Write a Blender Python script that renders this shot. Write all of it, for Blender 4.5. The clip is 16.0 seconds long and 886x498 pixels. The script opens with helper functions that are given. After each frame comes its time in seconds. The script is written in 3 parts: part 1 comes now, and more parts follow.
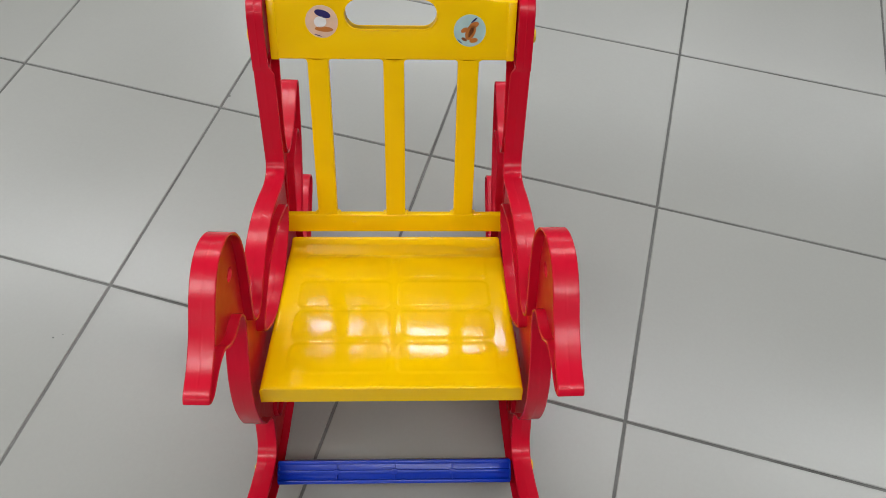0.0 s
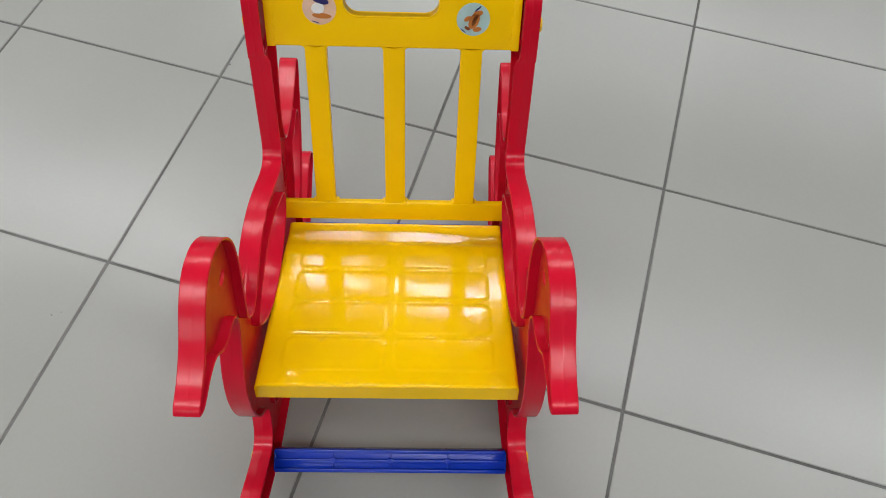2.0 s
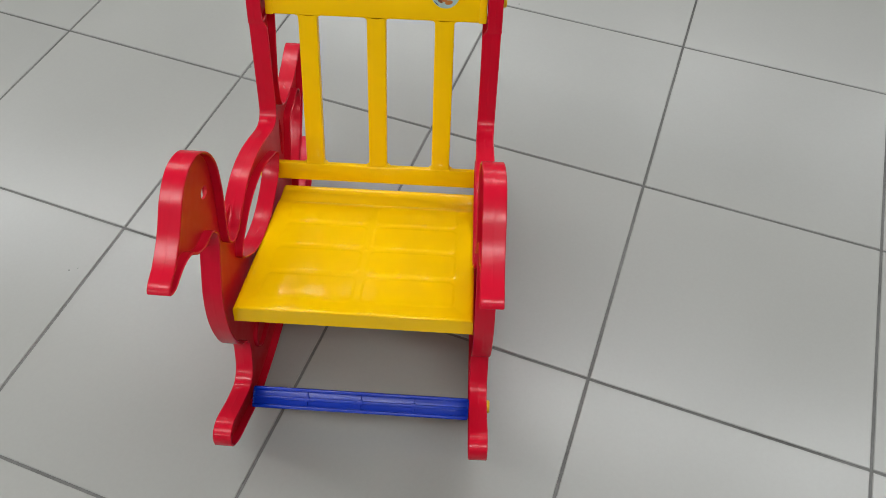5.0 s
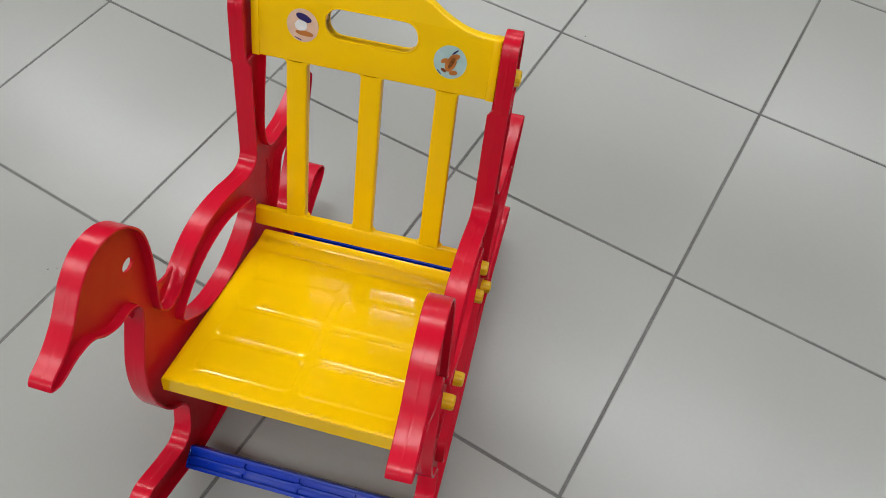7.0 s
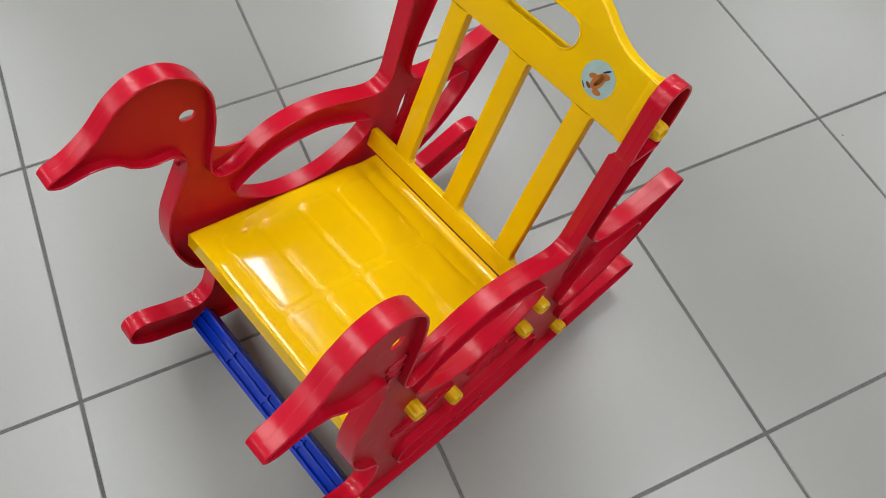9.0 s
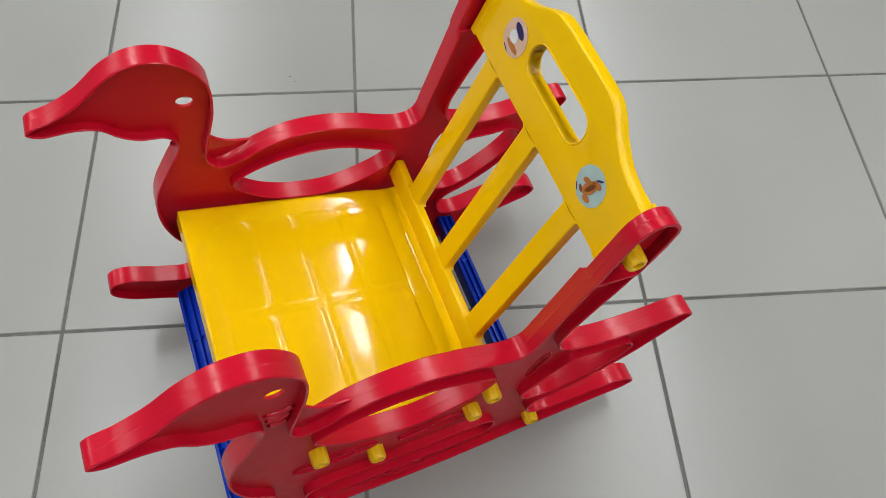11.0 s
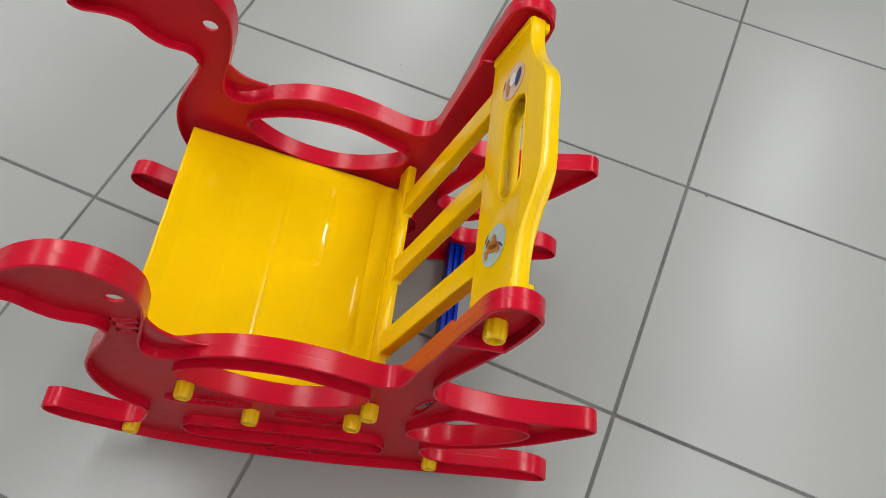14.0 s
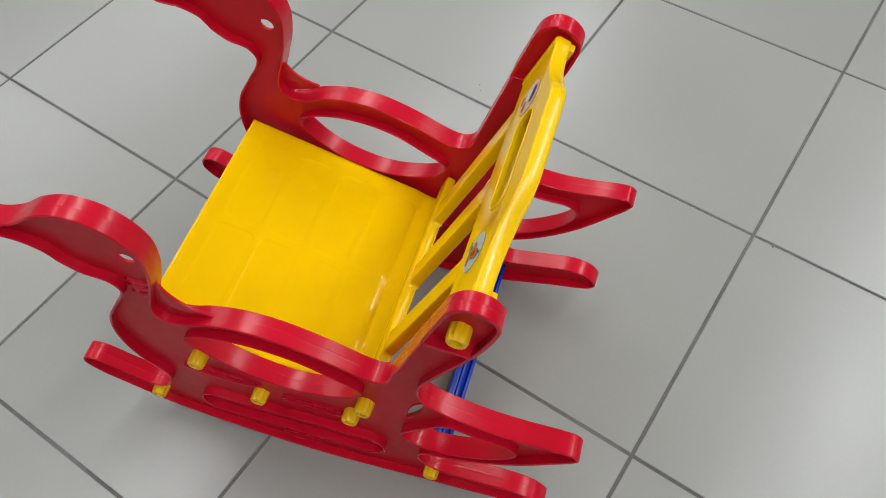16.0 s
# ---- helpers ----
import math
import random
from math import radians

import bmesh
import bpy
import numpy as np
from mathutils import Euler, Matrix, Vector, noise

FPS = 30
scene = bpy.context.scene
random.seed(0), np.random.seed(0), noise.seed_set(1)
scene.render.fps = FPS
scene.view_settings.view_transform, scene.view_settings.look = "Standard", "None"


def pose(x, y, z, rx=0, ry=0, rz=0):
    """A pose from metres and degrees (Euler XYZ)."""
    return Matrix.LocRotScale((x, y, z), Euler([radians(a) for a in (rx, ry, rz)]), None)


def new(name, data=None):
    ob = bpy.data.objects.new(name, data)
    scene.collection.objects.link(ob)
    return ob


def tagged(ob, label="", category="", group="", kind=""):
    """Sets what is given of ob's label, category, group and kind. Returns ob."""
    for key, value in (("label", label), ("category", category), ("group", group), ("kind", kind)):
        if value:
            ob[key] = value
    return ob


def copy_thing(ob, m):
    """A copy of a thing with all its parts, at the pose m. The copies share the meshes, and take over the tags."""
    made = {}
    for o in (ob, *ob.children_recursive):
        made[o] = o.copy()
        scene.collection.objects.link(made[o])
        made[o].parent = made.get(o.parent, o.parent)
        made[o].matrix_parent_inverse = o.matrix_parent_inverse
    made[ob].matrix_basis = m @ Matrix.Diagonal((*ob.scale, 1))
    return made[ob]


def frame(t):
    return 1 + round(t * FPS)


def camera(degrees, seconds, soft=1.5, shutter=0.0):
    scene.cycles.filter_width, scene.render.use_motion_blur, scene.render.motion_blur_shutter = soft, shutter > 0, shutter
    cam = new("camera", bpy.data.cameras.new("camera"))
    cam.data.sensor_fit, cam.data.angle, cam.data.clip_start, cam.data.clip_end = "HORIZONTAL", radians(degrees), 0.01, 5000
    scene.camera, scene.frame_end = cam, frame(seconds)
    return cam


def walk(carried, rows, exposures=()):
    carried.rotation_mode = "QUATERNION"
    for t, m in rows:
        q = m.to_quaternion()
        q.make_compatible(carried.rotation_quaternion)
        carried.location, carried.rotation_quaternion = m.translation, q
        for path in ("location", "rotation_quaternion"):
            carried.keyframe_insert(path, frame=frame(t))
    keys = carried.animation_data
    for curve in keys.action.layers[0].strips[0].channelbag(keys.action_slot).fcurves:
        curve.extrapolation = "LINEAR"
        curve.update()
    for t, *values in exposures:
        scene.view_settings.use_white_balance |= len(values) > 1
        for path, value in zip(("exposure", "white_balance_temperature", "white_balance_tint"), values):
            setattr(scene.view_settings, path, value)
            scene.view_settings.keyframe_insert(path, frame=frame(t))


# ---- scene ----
cam = camera(59.19, 16.0, soft=0.9)
# seconds, eye, Euler turn; the chair stands at the origin and faces -y
PATH = [
    (0, 0.031, -0.677, 1.293, 34.88, -1.71, -1.22),
    (0.5, 0.031, -0.686, 1.295, 35.38, -1.62, -1.43),
    (1, 0.035, -0.635, 1.318, 33.91, -1.68, -1.40),
    (1.5, 0.029, -0.713, 1.273, 36.33, -1.90, -1.82),
    (2, 0.045, -0.602, 1.317, 30.67, -1.77, -0.01),
    (2.5, 0.062, -0.727, 1.248, 34.81, -1.63, 0.74),
    (3, 0.065, -0.640, 1.324, 30.66, -1.04, 0.24),
    (3.2, 0.058, -0.657, 1.330, 30.64, -0.95, 0.40),
    (5.3, 0.175, -0.845, 1.289, 37.75, -0.45, 3.77),
    (5.5, 0.179, -0.858, 1.268, 38.54, -0.76, 3.43),
    (6, 0.251, -0.712, 1.329, 34.66, 0.12, 5.01),
    (6.5, 0.292, -0.728, 1.280, 37.05, -1.26, 9.78),
    (7, 0.292, -0.541, 1.304, 32.73, -0.73, 14.87),
    (7.5, 0.298, -0.527, 1.261, 32.62, -1.78, 21.73),
    (8, 0.315, -0.412, 1.274, 29.69, -0.61, 30.80),
    (8.5, 0.394, -0.359, 1.270, 29.62, -1.19, 41.23),
    (9, 0.436, -0.344, 1.243, 29.29, -2.28, 48.78),
    (9.5, 0.441, -0.268, 1.249, 27.47, -2.12, 55.51),
    (11.8, 0.540, -0.101, 1.217, 29.76, -3.92, 77.66),
    (12, 0.564, -0.104, 1.213, 30.62, -5.13, 80.20),
    (12.5, 0.587, 0.064, 1.232, 30.45, -1.13, 85.96),
    (13, 0.566, 0.054, 1.221, 30.66, -4.51, 89.76),
    (13.5, 0.540, 0.161, 1.216, 30.84, -3.56, 94.56),
    (14, 0.512, 0.174, 1.222, 30.20, -3.27, 96.52),
    (14.5, 0.505, 0.195, 1.234, 30.44, -1.23, 98.88),
    (15, 0.514, 0.234, 1.228, 31.20, 0.77, 101.85),
    (15.5, 0.507, 0.221, 1.241, 30.58, -0.71, 104.23),
    (16, 0.515, 0.322, 1.225, 32.21, 0.89, 107.37),
]
walk(cam, [(t, pose(x, y, z, rx, ry, rz)) for t, x, y, z, rx, ry, rz in PATH], exposures=[(0.0, 0.0), (16.0, 0.0)])

# ---------------------------------------------------------------- room
TILE = 0.5            # floor tile pitch
JOINT = 0.0055        # joint width
YAW = radians(16.6303)  # turn of the chair against the tile grid
# grid node (0, 0) seen from the chair
NODE = Vector((0.0668, 0.475, 0.0))
ROOM = Matrix.Translation(NODE) @ Matrix.Rotation(-YAW, 4, "Z")
HALF = 6.5            # half side of the room
CEIL = 2.8

# ---------------------------------------------------------------- light
world = bpy.data.worlds.new("world")
scene.world = world
world.use_nodes = True
world.node_tree.nodes["Background"].inputs[0].default_value = (0.9, 0.95, 1.0, 1)
world.node_tree.nodes["Background"].inputs[1].default_value = 0.05
LAMP_STRENGTH = 32.5
LAMPS = [(x, y) for y, xs in ((-4.4, (-3.5, -2.1, -0.7, 0.7)), (-1.75, (-3.5, -2.1, -0.7, 0.7, 2.1)), (0.9, (-3.5, -2.1, -0.7, 0.7, 2.1)),
                             (3.5, (-2.1, -0.7, 0.7, 2.1)))
         for x in xs]


# ---------------------------------------------------------------- materials
def nodes_of(name):
    m = bpy.data.materials.new(name)
    m.use_nodes = True
    t = m.node_tree
    return m, t.nodes, t.links, t.nodes["Principled BSDF"]


def noise_node(n, l, scale, detail=3.0, rough=0.5, kind="Object"):
    tc = n.new("ShaderNodeTexCoord")
    t = n.new("ShaderNodeTexNoise")
    t.inputs["Scale"].default_value = scale
    t.inputs["Detail"].default_value = detail
    t.inputs["Roughness"].default_value = rough
    l.new(tc.outputs[kind], t.inputs["Vector"])
    return t.outputs["Fac"]


def ramp(n, l, fac, stops):
    r = n.new("ShaderNodeValToRGB")
    while len(r.color_ramp.elements) < len(stops):
        r.color_ramp.elements.new(0.5)
    for e, (p, c) in zip(r.color_ramp.elements, stops):
        e.position, e.color = p, (*c, 1)
    l.new(fac, r.inputs[0])
    return r.outputs[0]


def bump(n, l, bsdf, fac, strength, distance):
    b = n.new("ShaderNodeBump")
    b.inputs["Strength"].default_value = strength
    b.inputs["Distance"].default_value = distance
    l.new(fac, b.inputs["Height"])
    l.new(b.outputs[0], bsdf.inputs["Normal"])


def span(n, l, fac, lo, hi):
    m = n.new("ShaderNodeMapRange")
    m.inputs["To Min"].default_value, m.inputs["To Max"].default_value = lo, hi
    m.inputs["From Min"].default_value, m.inputs["From Max"].default_value = 0.3, 0.7
    m.interpolation_type = "SMOOTHSTEP"
    l.new(fac, m.inputs["Value"])
    return m.outputs[0]


def plastic(name, dark, light, rough, wave=0.0004):
    """Moulded polypropylene: faint colour drift, slightly uneven gloss, a slow waviness from the mould."""
    m, n, l, b = nodes_of(name)
    big = noise_node(n, l, 9.0, 2.0)
    fine = noise_node(n, l, 60.0, 2.0, 0.4)
    l.new(ramp(n, l, big, [(0.3, dark), (0.7, light)]), b.inputs["Base Color"])
    l.new(span(n, l, fine, rough * 0.94, rough * 1.06), b.inputs["Roughness"])
    b.inputs["IOR"].default_value = 1.46
    bump(n, l, b, noise_node(n, l, 16.0, 1.0), 0.25, wave)
    return m


RED = plastic("red_plastic", (0.54, 0.0035, 0.020), (0.59, 0.0050, 0.026), 0.245)
RED.node_tree.nodes["Principled BSDF"].inputs["IOR"].default_value = 1.40
# the flat plates come from a duller, finely grained part of the mould
DULL_RED = plastic("dull_red_plastic", (0.55, 0.0025, 0.012), (0.60, 0.0040, 0.018), 0.46)
DULL_RED.node_tree.nodes["Principled BSDF"].inputs["IOR"].default_value = 1.36
YELLOW = plastic("yellow_plastic", (0.92, 0.548, 0.0005), (0.96, 0.578, 0.001), 0.09, 0.00008)
YELLOW.node_tree.nodes["Principled BSDF"].inputs["IOR"].default_value = 1.40
SATIN_YELLOW = plastic("satin_yellow_plastic", (0.92, 0.552, 0.0005), (0.96, 0.582, 0.001), 0.20, 0.0001)
SATIN_YELLOW.node_tree.nodes["Principled BSDF"].inputs["IOR"].default_value = 1.40
BOLT_YELLOW = plastic("bolt_yellow_plastic", (0.84, 0.49, 0.003), (0.90, 0.54, 0.005), 0.31)
BLUE = plastic("blue_plastic", (0.0005, 0.026, 0.36), (0.0005, 0.032, 0.42), 0.245, 0.0002)
BLUE.node_tree.nodes["Principled BSDF"].inputs["IOR"].default_value = 1.38


def plain(name, colour, rough=0.5):
    m, n, l, b = nodes_of(name)
    c = [tuple(v * k for v in colour) for k in (0.9, 1.05)]
    l.new(ramp(n, l, noise_node(n, l, 60.0), [(0.3, c[0]), (0.7, c[1])]), b.inputs["Base Color"])
    b.inputs["Roughness"].default_value = rough
    return m


def tile_material():
    """Pale grey porcelain with a cloudy cement print and a satin glaze."""
    m, n, l, b = nodes_of("porcelain_tile")
    info = n.new("ShaderNodeObjectInfo")
    tc = n.new("ShaderNodeTexCoord")
    shift = n.new("ShaderNodeVectorMath")
    shift.operation = "MULTIPLY_ADD"
    l.new(info.outputs["Random"], shift.inputs[0])
    shift.inputs[1].default_value = (17.0, 31.0, 5.0)
    l.new(tc.outputs["Object"], shift.inputs[2])

    def cloud(scale, detail, rough):
        t = n.new("ShaderNodeTexNoise")
        t.inputs["Scale"].default_value, t.inputs["Detail"].default_value, t.inputs["Roughness"].default_value = scale, detail, rough
        l.new(shift.outputs[0], t.inputs["Vector"])
        return t.outputs["Fac"]

    big, small = cloud(2.2, 1.0, 0.4), cloud(140.0, 4.0, 0.6)
    mix = n.new("ShaderNodeMath")
    mix.operation = "MULTIPLY_ADD"
    l.new(small, mix.inputs[0])
    mix.inputs[1].default_value = 0.30
    l.new(big, mix.inputs[2])
    colour = ramp(n, l, mix.outputs[0], [(0.20, (0.296, 0.293, 0.270)), (1.0, (0.355, 0.352, 0.325))])
    tone = n.new("ShaderNodeHueSaturation")
    l.new(colour, tone.inputs["Color"])
    v = n.new("ShaderNodeMapRange")
    v.inputs["To Min"].default_value, v.inputs["To Max"].default_value = 0.975, 1.025
    l.new(info.outputs["Random"], v.inputs["Value"])
    l.new(v.outputs[0], tone.inputs["Value"])
    l.new(tone.outputs[0], b.inputs["Base Color"])
    l.new(span(n, l, cloud(3.0, 1.0, 0.4), 0.282, 0.312), b.inputs["Roughness"])
    bump(n, l, b, small, 0.03, 0.0004)
    return m


def rough_material(name, a, c, scale, rough, depth, dirt=1.5):
    """Paint or cement with a fine grain and slow patches of dirt."""
    m, n, l, b = nodes_of(name)
    f = noise_node(n, l, scale, 5.0, 0.6)
    mix = n.new("ShaderNodeMath")
    mix.operation = "MULTIPLY_ADD"
    l.new(noise_node(n, l, dirt, 2.0, 0.5), mix.inputs[0])
    mix.inputs[1].default_value = 1.6
    l.new(f, mix.inputs[2])
    half = n.new("ShaderNodeMath")
    half.operation = "MULTIPLY"
    l.new(mix.outputs[0], half.inputs[0])
    half.inputs[1].default_value = 0.385
    l.new(ramp(n, l, half.outputs[0], [(0.36, a), (0.64, c)]), b.inputs["Base Color"])
    b.inputs["Roughness"].default_value = rough
    bump(n, l, b, f, 0.3, depth)
    return m


TILE_MAT = tile_material()
GROUT = rough_material("cement_grout", (0.09, 0.088, 0.082), (0.17, 0.167, 0.158), 120.0, 0.9, 0.001, 5.0)
WALL = rough_material("wall_paint", (0.15, 0.15, 0.147), (0.18, 0.18, 0.176), 40.0, 0.75, 0.001)
CEILING = rough_material("ceiling_paint", (0.20, 0.20, 0.196), (0.24, 0.24, 0.236), 30.0, 0.85, 0.001)
PEACH = plain("peach_paper", (0.75, 0.50, 0.36), 0.35)
SKY = plain("pale_blue_paper", (0.40, 0.56, 0.55), 0.35)
INK = plain("navy_ink", (0.02, 0.015, 0.12), 0.4)
WHITE_INK = plain("white_ink", (0.80, 0.79, 0.78), 0.4)
ORANGE_INK = plain("orange_ink", (0.50, 0.165, 0.03), 0.4)
BROWN_INK = plain("brown_ink", (0.20, 0.06, 0.015), 0.4)
FRAME_WHITE = plain("white_enamel", (0.78, 0.78, 0.77), 0.4)
glow, gn, gl, gb = nodes_of("lamp_diffuser")
gb.inputs["Base Color"].default_value = (0.8, 0.8, 0.8, 1)
gb.inputs["Emission Color"].default_value = (0.96, 0.985, 1.0, 1)
gb.inputs["Emission Strength"].default_value = LAMP_STRENGTH


# ---------------------------------------------------------------- mesh helpers
def finish(mesh, material, angle=32):
    mesh.materials.append(material)
    mesh.polygons.foreach_set("use_smooth", [True] * len(mesh.polygons))
    mesh.set_sharp_from_angle(angle=radians(angle))
    mesh.update()
    return mesh


def part(name, bm, material, parent, label="", m=None):
    mesh = bpy.data.meshes.new(name)
    bmesh.ops.recalc_face_normals(bm, faces=bm.faces)
    bm.to_mesh(mesh)
    bm.free()
    ob = new(name, finish(mesh, material))
    ob.parent = parent
    if m is not None:
        ob.matrix_local = m
    return tagged(ob, label)


def box_bm(lo, hi, bevel=0.0, segments=2):
    bm = bmesh.new()
    bmesh.ops.create_cube(bm, size=1.0)
    for v in bm.verts:
        v.co = Vector([a + (b - a) * (c + 0.5) for a, b, c in zip(lo, hi, v.co)])
    if bevel:
        bmesh.ops.bevel(bm, geom=bm.edges[:], offset=bevel, segments=segments, profile=0.5, affect="EDGES")
    return bm


def spline(points, closed=False, step=0.006):
    """A centripetal curve through control points, sampled evenly."""
    p = [Vector((*q, 0)) for q in points]
    n = len(p)
    out = []
    for i in range(n if closed else n - 1):
        a, b = p[i], p[(i + 1) % n]
        q0 = p[i - 1] if closed or i else a + (a - b)
        q3 = p[(i + 2) % n] if closed or i + 2 < n else b + (b - a)
        t0 = 0.0
        t1 = t0 + max((a - q0).length, 1e-5) ** 0.5
        t2 = t1 + max((b - a).length, 1e-5) ** 0.5
        t3 = t2 + max((q3 - b).length, 1e-5) ** 0.5
        k = max(2, int((b - a).length / step + 0.5))
        for s in range(k):
            t = t1 + (t2 - t1) * s / k
            a1 = q0 * ((t1 - t) / (t1 - t0)) + a * ((t - t0) / (t1 - t0))
            a2 = a * ((t2 - t) / (t2 - t1)) + b * ((t - t1) / (t2 - t1))
            a3 = b * ((t3 - t) / (t3 - t2)) + q3 * ((t - t2) / (t3 - t2))
            b1 = a1 * ((t2 - t) / (t2 - t0)) + a2 * ((t - t0) / (t2 - t0))
            b2 = a2 * ((t3 - t) / (t3 - t1)) + a3 * ((t - t1) / (t3 - t1))
            c = b1 * ((t2 - t) / (t2 - t1)) + b2 * ((t - t1) / (t2 - t1))
            out.append((c.x, c.y))
    if not closed:
        out.append(tuple(points[-1]))
    return out


def ellipse(cx, cy, rx, ry, turn=0.0, n=28):
    c, s = math.cos(radians(turn)), math.sin(radians(turn))
    return [(cx + c * rx * math.cos(a) - s * ry * math.sin(a), cy + s * rx * math.cos(a) + c * ry * math.sin(a))
            for a in (2 * math.pi * i / n for i in range(n))]


def stadium(x0, x1, y0, y1, r, n=6):
    out = []
    for cx, cy, a0 in ((x1 - r, y1 - r, 0), (x0 + r, y1 - r, 90), (x0 + r, y0 + r, 180), (x1 - r, y0 + r, 270)):
        out += [(cx + r * math.cos(radians(a0 + 90 * i / n)), cy + r * math.sin(radians(a0 + 90 * i / n))) for i in range(n + 1)]
    return out


def area(loop):
    return 0.5 * sum(a[0] * b[1] - b[0] * a[1] for a, b in zip(loop, loop[1:] + loop[:1]))


def inward(loop):
    """Unit normals towards the loop's inside."""
    sign = 1 if area(loop) > 0 else -1
    n = len(loop)
    out = []
    for i in range(n):
        a, b = loop[i - 1], loop[(i + 1) % n]
        d = Vector((b[0] - a[0], b[1] - a[1]))
        d.normalize()
        out.append((-d.y * sign, d.x * sign))
    return out


def band(loop, lo, hi, thick, grow=1, chamfer=0.0012, seam=0.0002):
    """A rim: a strap from x = lo to hi along the loop (y, z), its thickness towards the inside (grow = 1) or outside (-1)."""
    nrm = inward(loop)
    mid, c = (lo + hi) / 2, chamfer
    section = [(0, lo + c), (0, lo + 2.5 * c), (0, mid - 0.0025), (0, mid - 0.0008), (-seam, mid), (0, mid + 0.0008), (0, mid + 0.0025), (0, hi - 2.5 * c), (0, hi - c), (c, hi), (thick - c, hi), (thick, hi - c),
               (thick, lo + c), (thick - c, lo), (c, lo)]
    bm = bmesh.new()
    rings = [[bm.verts.new((x, p[0] + q[0] * s * grow, p[1] + q[1] * s * grow)) for s, x in section] for p, q in zip(loop, nrm)]
    k = len(section)
    for a, b in zip(rings, rings[1:] + rings[:1]):
        for i in range(k):
            bm.faces.new((a[i], a[(i + 1) % k], b[(i + 1) % k], b[i]))
    return bm


def sheet(loops, depth, bevel=0.0):
    """A flat plate in the local x-y plane with holes: the first loop is its outline. Returns a bmesh, centred on z = 0."""
    cu = bpy.data.curves.new("outline", "CURVE")
    cu.dimensions, cu.fill_mode, cu.extrude, cu.bevel_depth, cu.bevel_resolution = "2D", "BOTH", depth / 2 - bevel, bevel, 2
    cu.offset = -bevel
    for loop in loops:
        s = cu.splines.new("POLY")
        s.points.add(len(loop) - 1)
        for q, (x, y) in zip(s.points, loop):
            q.co = (x, y, 0, 1)
        s.use_cyclic_u = True
    ob = new("outline", cu)
    bpy.context.view_layer.update()
    mesh = bpy.data.meshes.new_from_object(ob.evaluated_get(bpy.context.evaluated_depsgraph_get()))
    bm = bmesh.new()
    bm.from_mesh(mesh)
    bmesh.ops.remove_doubles(bm, verts=bm.verts, dist=1e-6)
    bpy.data.objects.remove(ob)
    bpy.data.curves.remove(cu)
    bpy.data.meshes.remove(mesh)
    return bm


# local x, y of a sheet become world y, z; its depth lies along x
SIDEWAYS = Matrix(((0, 0, 1, 0), (1, 0, 0, 0), (0, 1, 0, 0), (0, 0, 0, 1)))

# ---------------------------------------------------------------- structure
floor = part("floor", box_bm((-HALF, -HALF, -0.12), (HALF, HALF, -0.002)), GROUT, None, m=ROOM)
tagged(floor, "pale grey porcelain tile floor with dark cement joints", "floor", kind="structure")
for name, lo, hi in (("wall_north", (-HALF, HALF, -0.12), (HALF, HALF + 0.15, CEIL)), ("wall_south", (-HALF, -HALF - 0.15, -0.12), (HALF, -HALF, CEIL)),
                     ("wall_east", (HALF, -HALF - 0.15, -0.12), (HALF + 0.15, HALF + 0.15, CEIL)),
                     ("wall_west", (-HALF - 0.15, -HALF - 0.15, -0.12), (-HALF, HALF + 0.15, CEIL))):
    tagged(part(name, box_bm(lo, hi), WALL, None, m=ROOM), "plain grey painted shop wall", "wall", kind="structure")
tagged(part("ceiling", box_bm((-HALF - 0.15, -HALF - 0.15, CEIL), (HALF + 0.15, HALF + 0.15, CEIL + 0.12)), CEILING, None, m=ROOM),
       "plain grey painted ceiling", "ceiling", kind="structure")


def ceiling_light(x, y):
    """A slim surface-mounted batten: enamel housing, end caps and a glowing shallow diffuser."""
    base = new("ceiling_light")
    base.matrix_world = ROOM @ Matrix.Translation((x, y, CEIL))
    tagged(base, "long white ceiling light batten with glowing diffuser", "ceiling light", "ceiling lights")
    part("housing", box_bm((-0.62, -0.088, -0.030), (0.62, 0.088, 0), 0.004), FRAME_WHITE, base)
    for sx in (-1, 1):
        part("end_cap", box_bm((sx * 0.611 - 0.009, -0.083, -0.048), (sx * 0.611 + 0.009, 0.083, -0.030), 0.004), FRAME_WHITE, base)
    bm = bmesh.new()
    ends = []
    for x in (-0.602, 0.602):
        ends.append([bm.verts.new((x, 0.075 * math.cos(math.pi * i / 5), -0.029 - 0.016 * math.sin(math.pi * i / 5))) for i in range(6)])
    for i in range(5):
        bm.faces.new((ends[0][i], ends[0][i + 1], ends[1][i + 1], ends[1][i]))
    part("diffuser", bm, glow, base, "glowing white shallow diffuser")
    return base


first_lamp = ceiling_light(*LAMPS[0])
for x, y in LAMPS[1:]:
    copy_thing(first_lamp, ROOM @ Matrix.Translation((x, y, CEIL)))

# ---------------------------------------------------------------- rocking chair
chair = tagged(new("rocking_chair"), "red and yellow plastic rocking chair with duck-shaped sides", "rocking chair")
chair.matrix_world = pose(0, 0, 0, -1.22, 0, 0) @ Matrix.Diagonal((0.978, 0.992, 0.982, 1))  # settled a little back on its rockers
PLATE_X, RIM_IN, RIM_OUT = 0.196, 0.181, 0.211

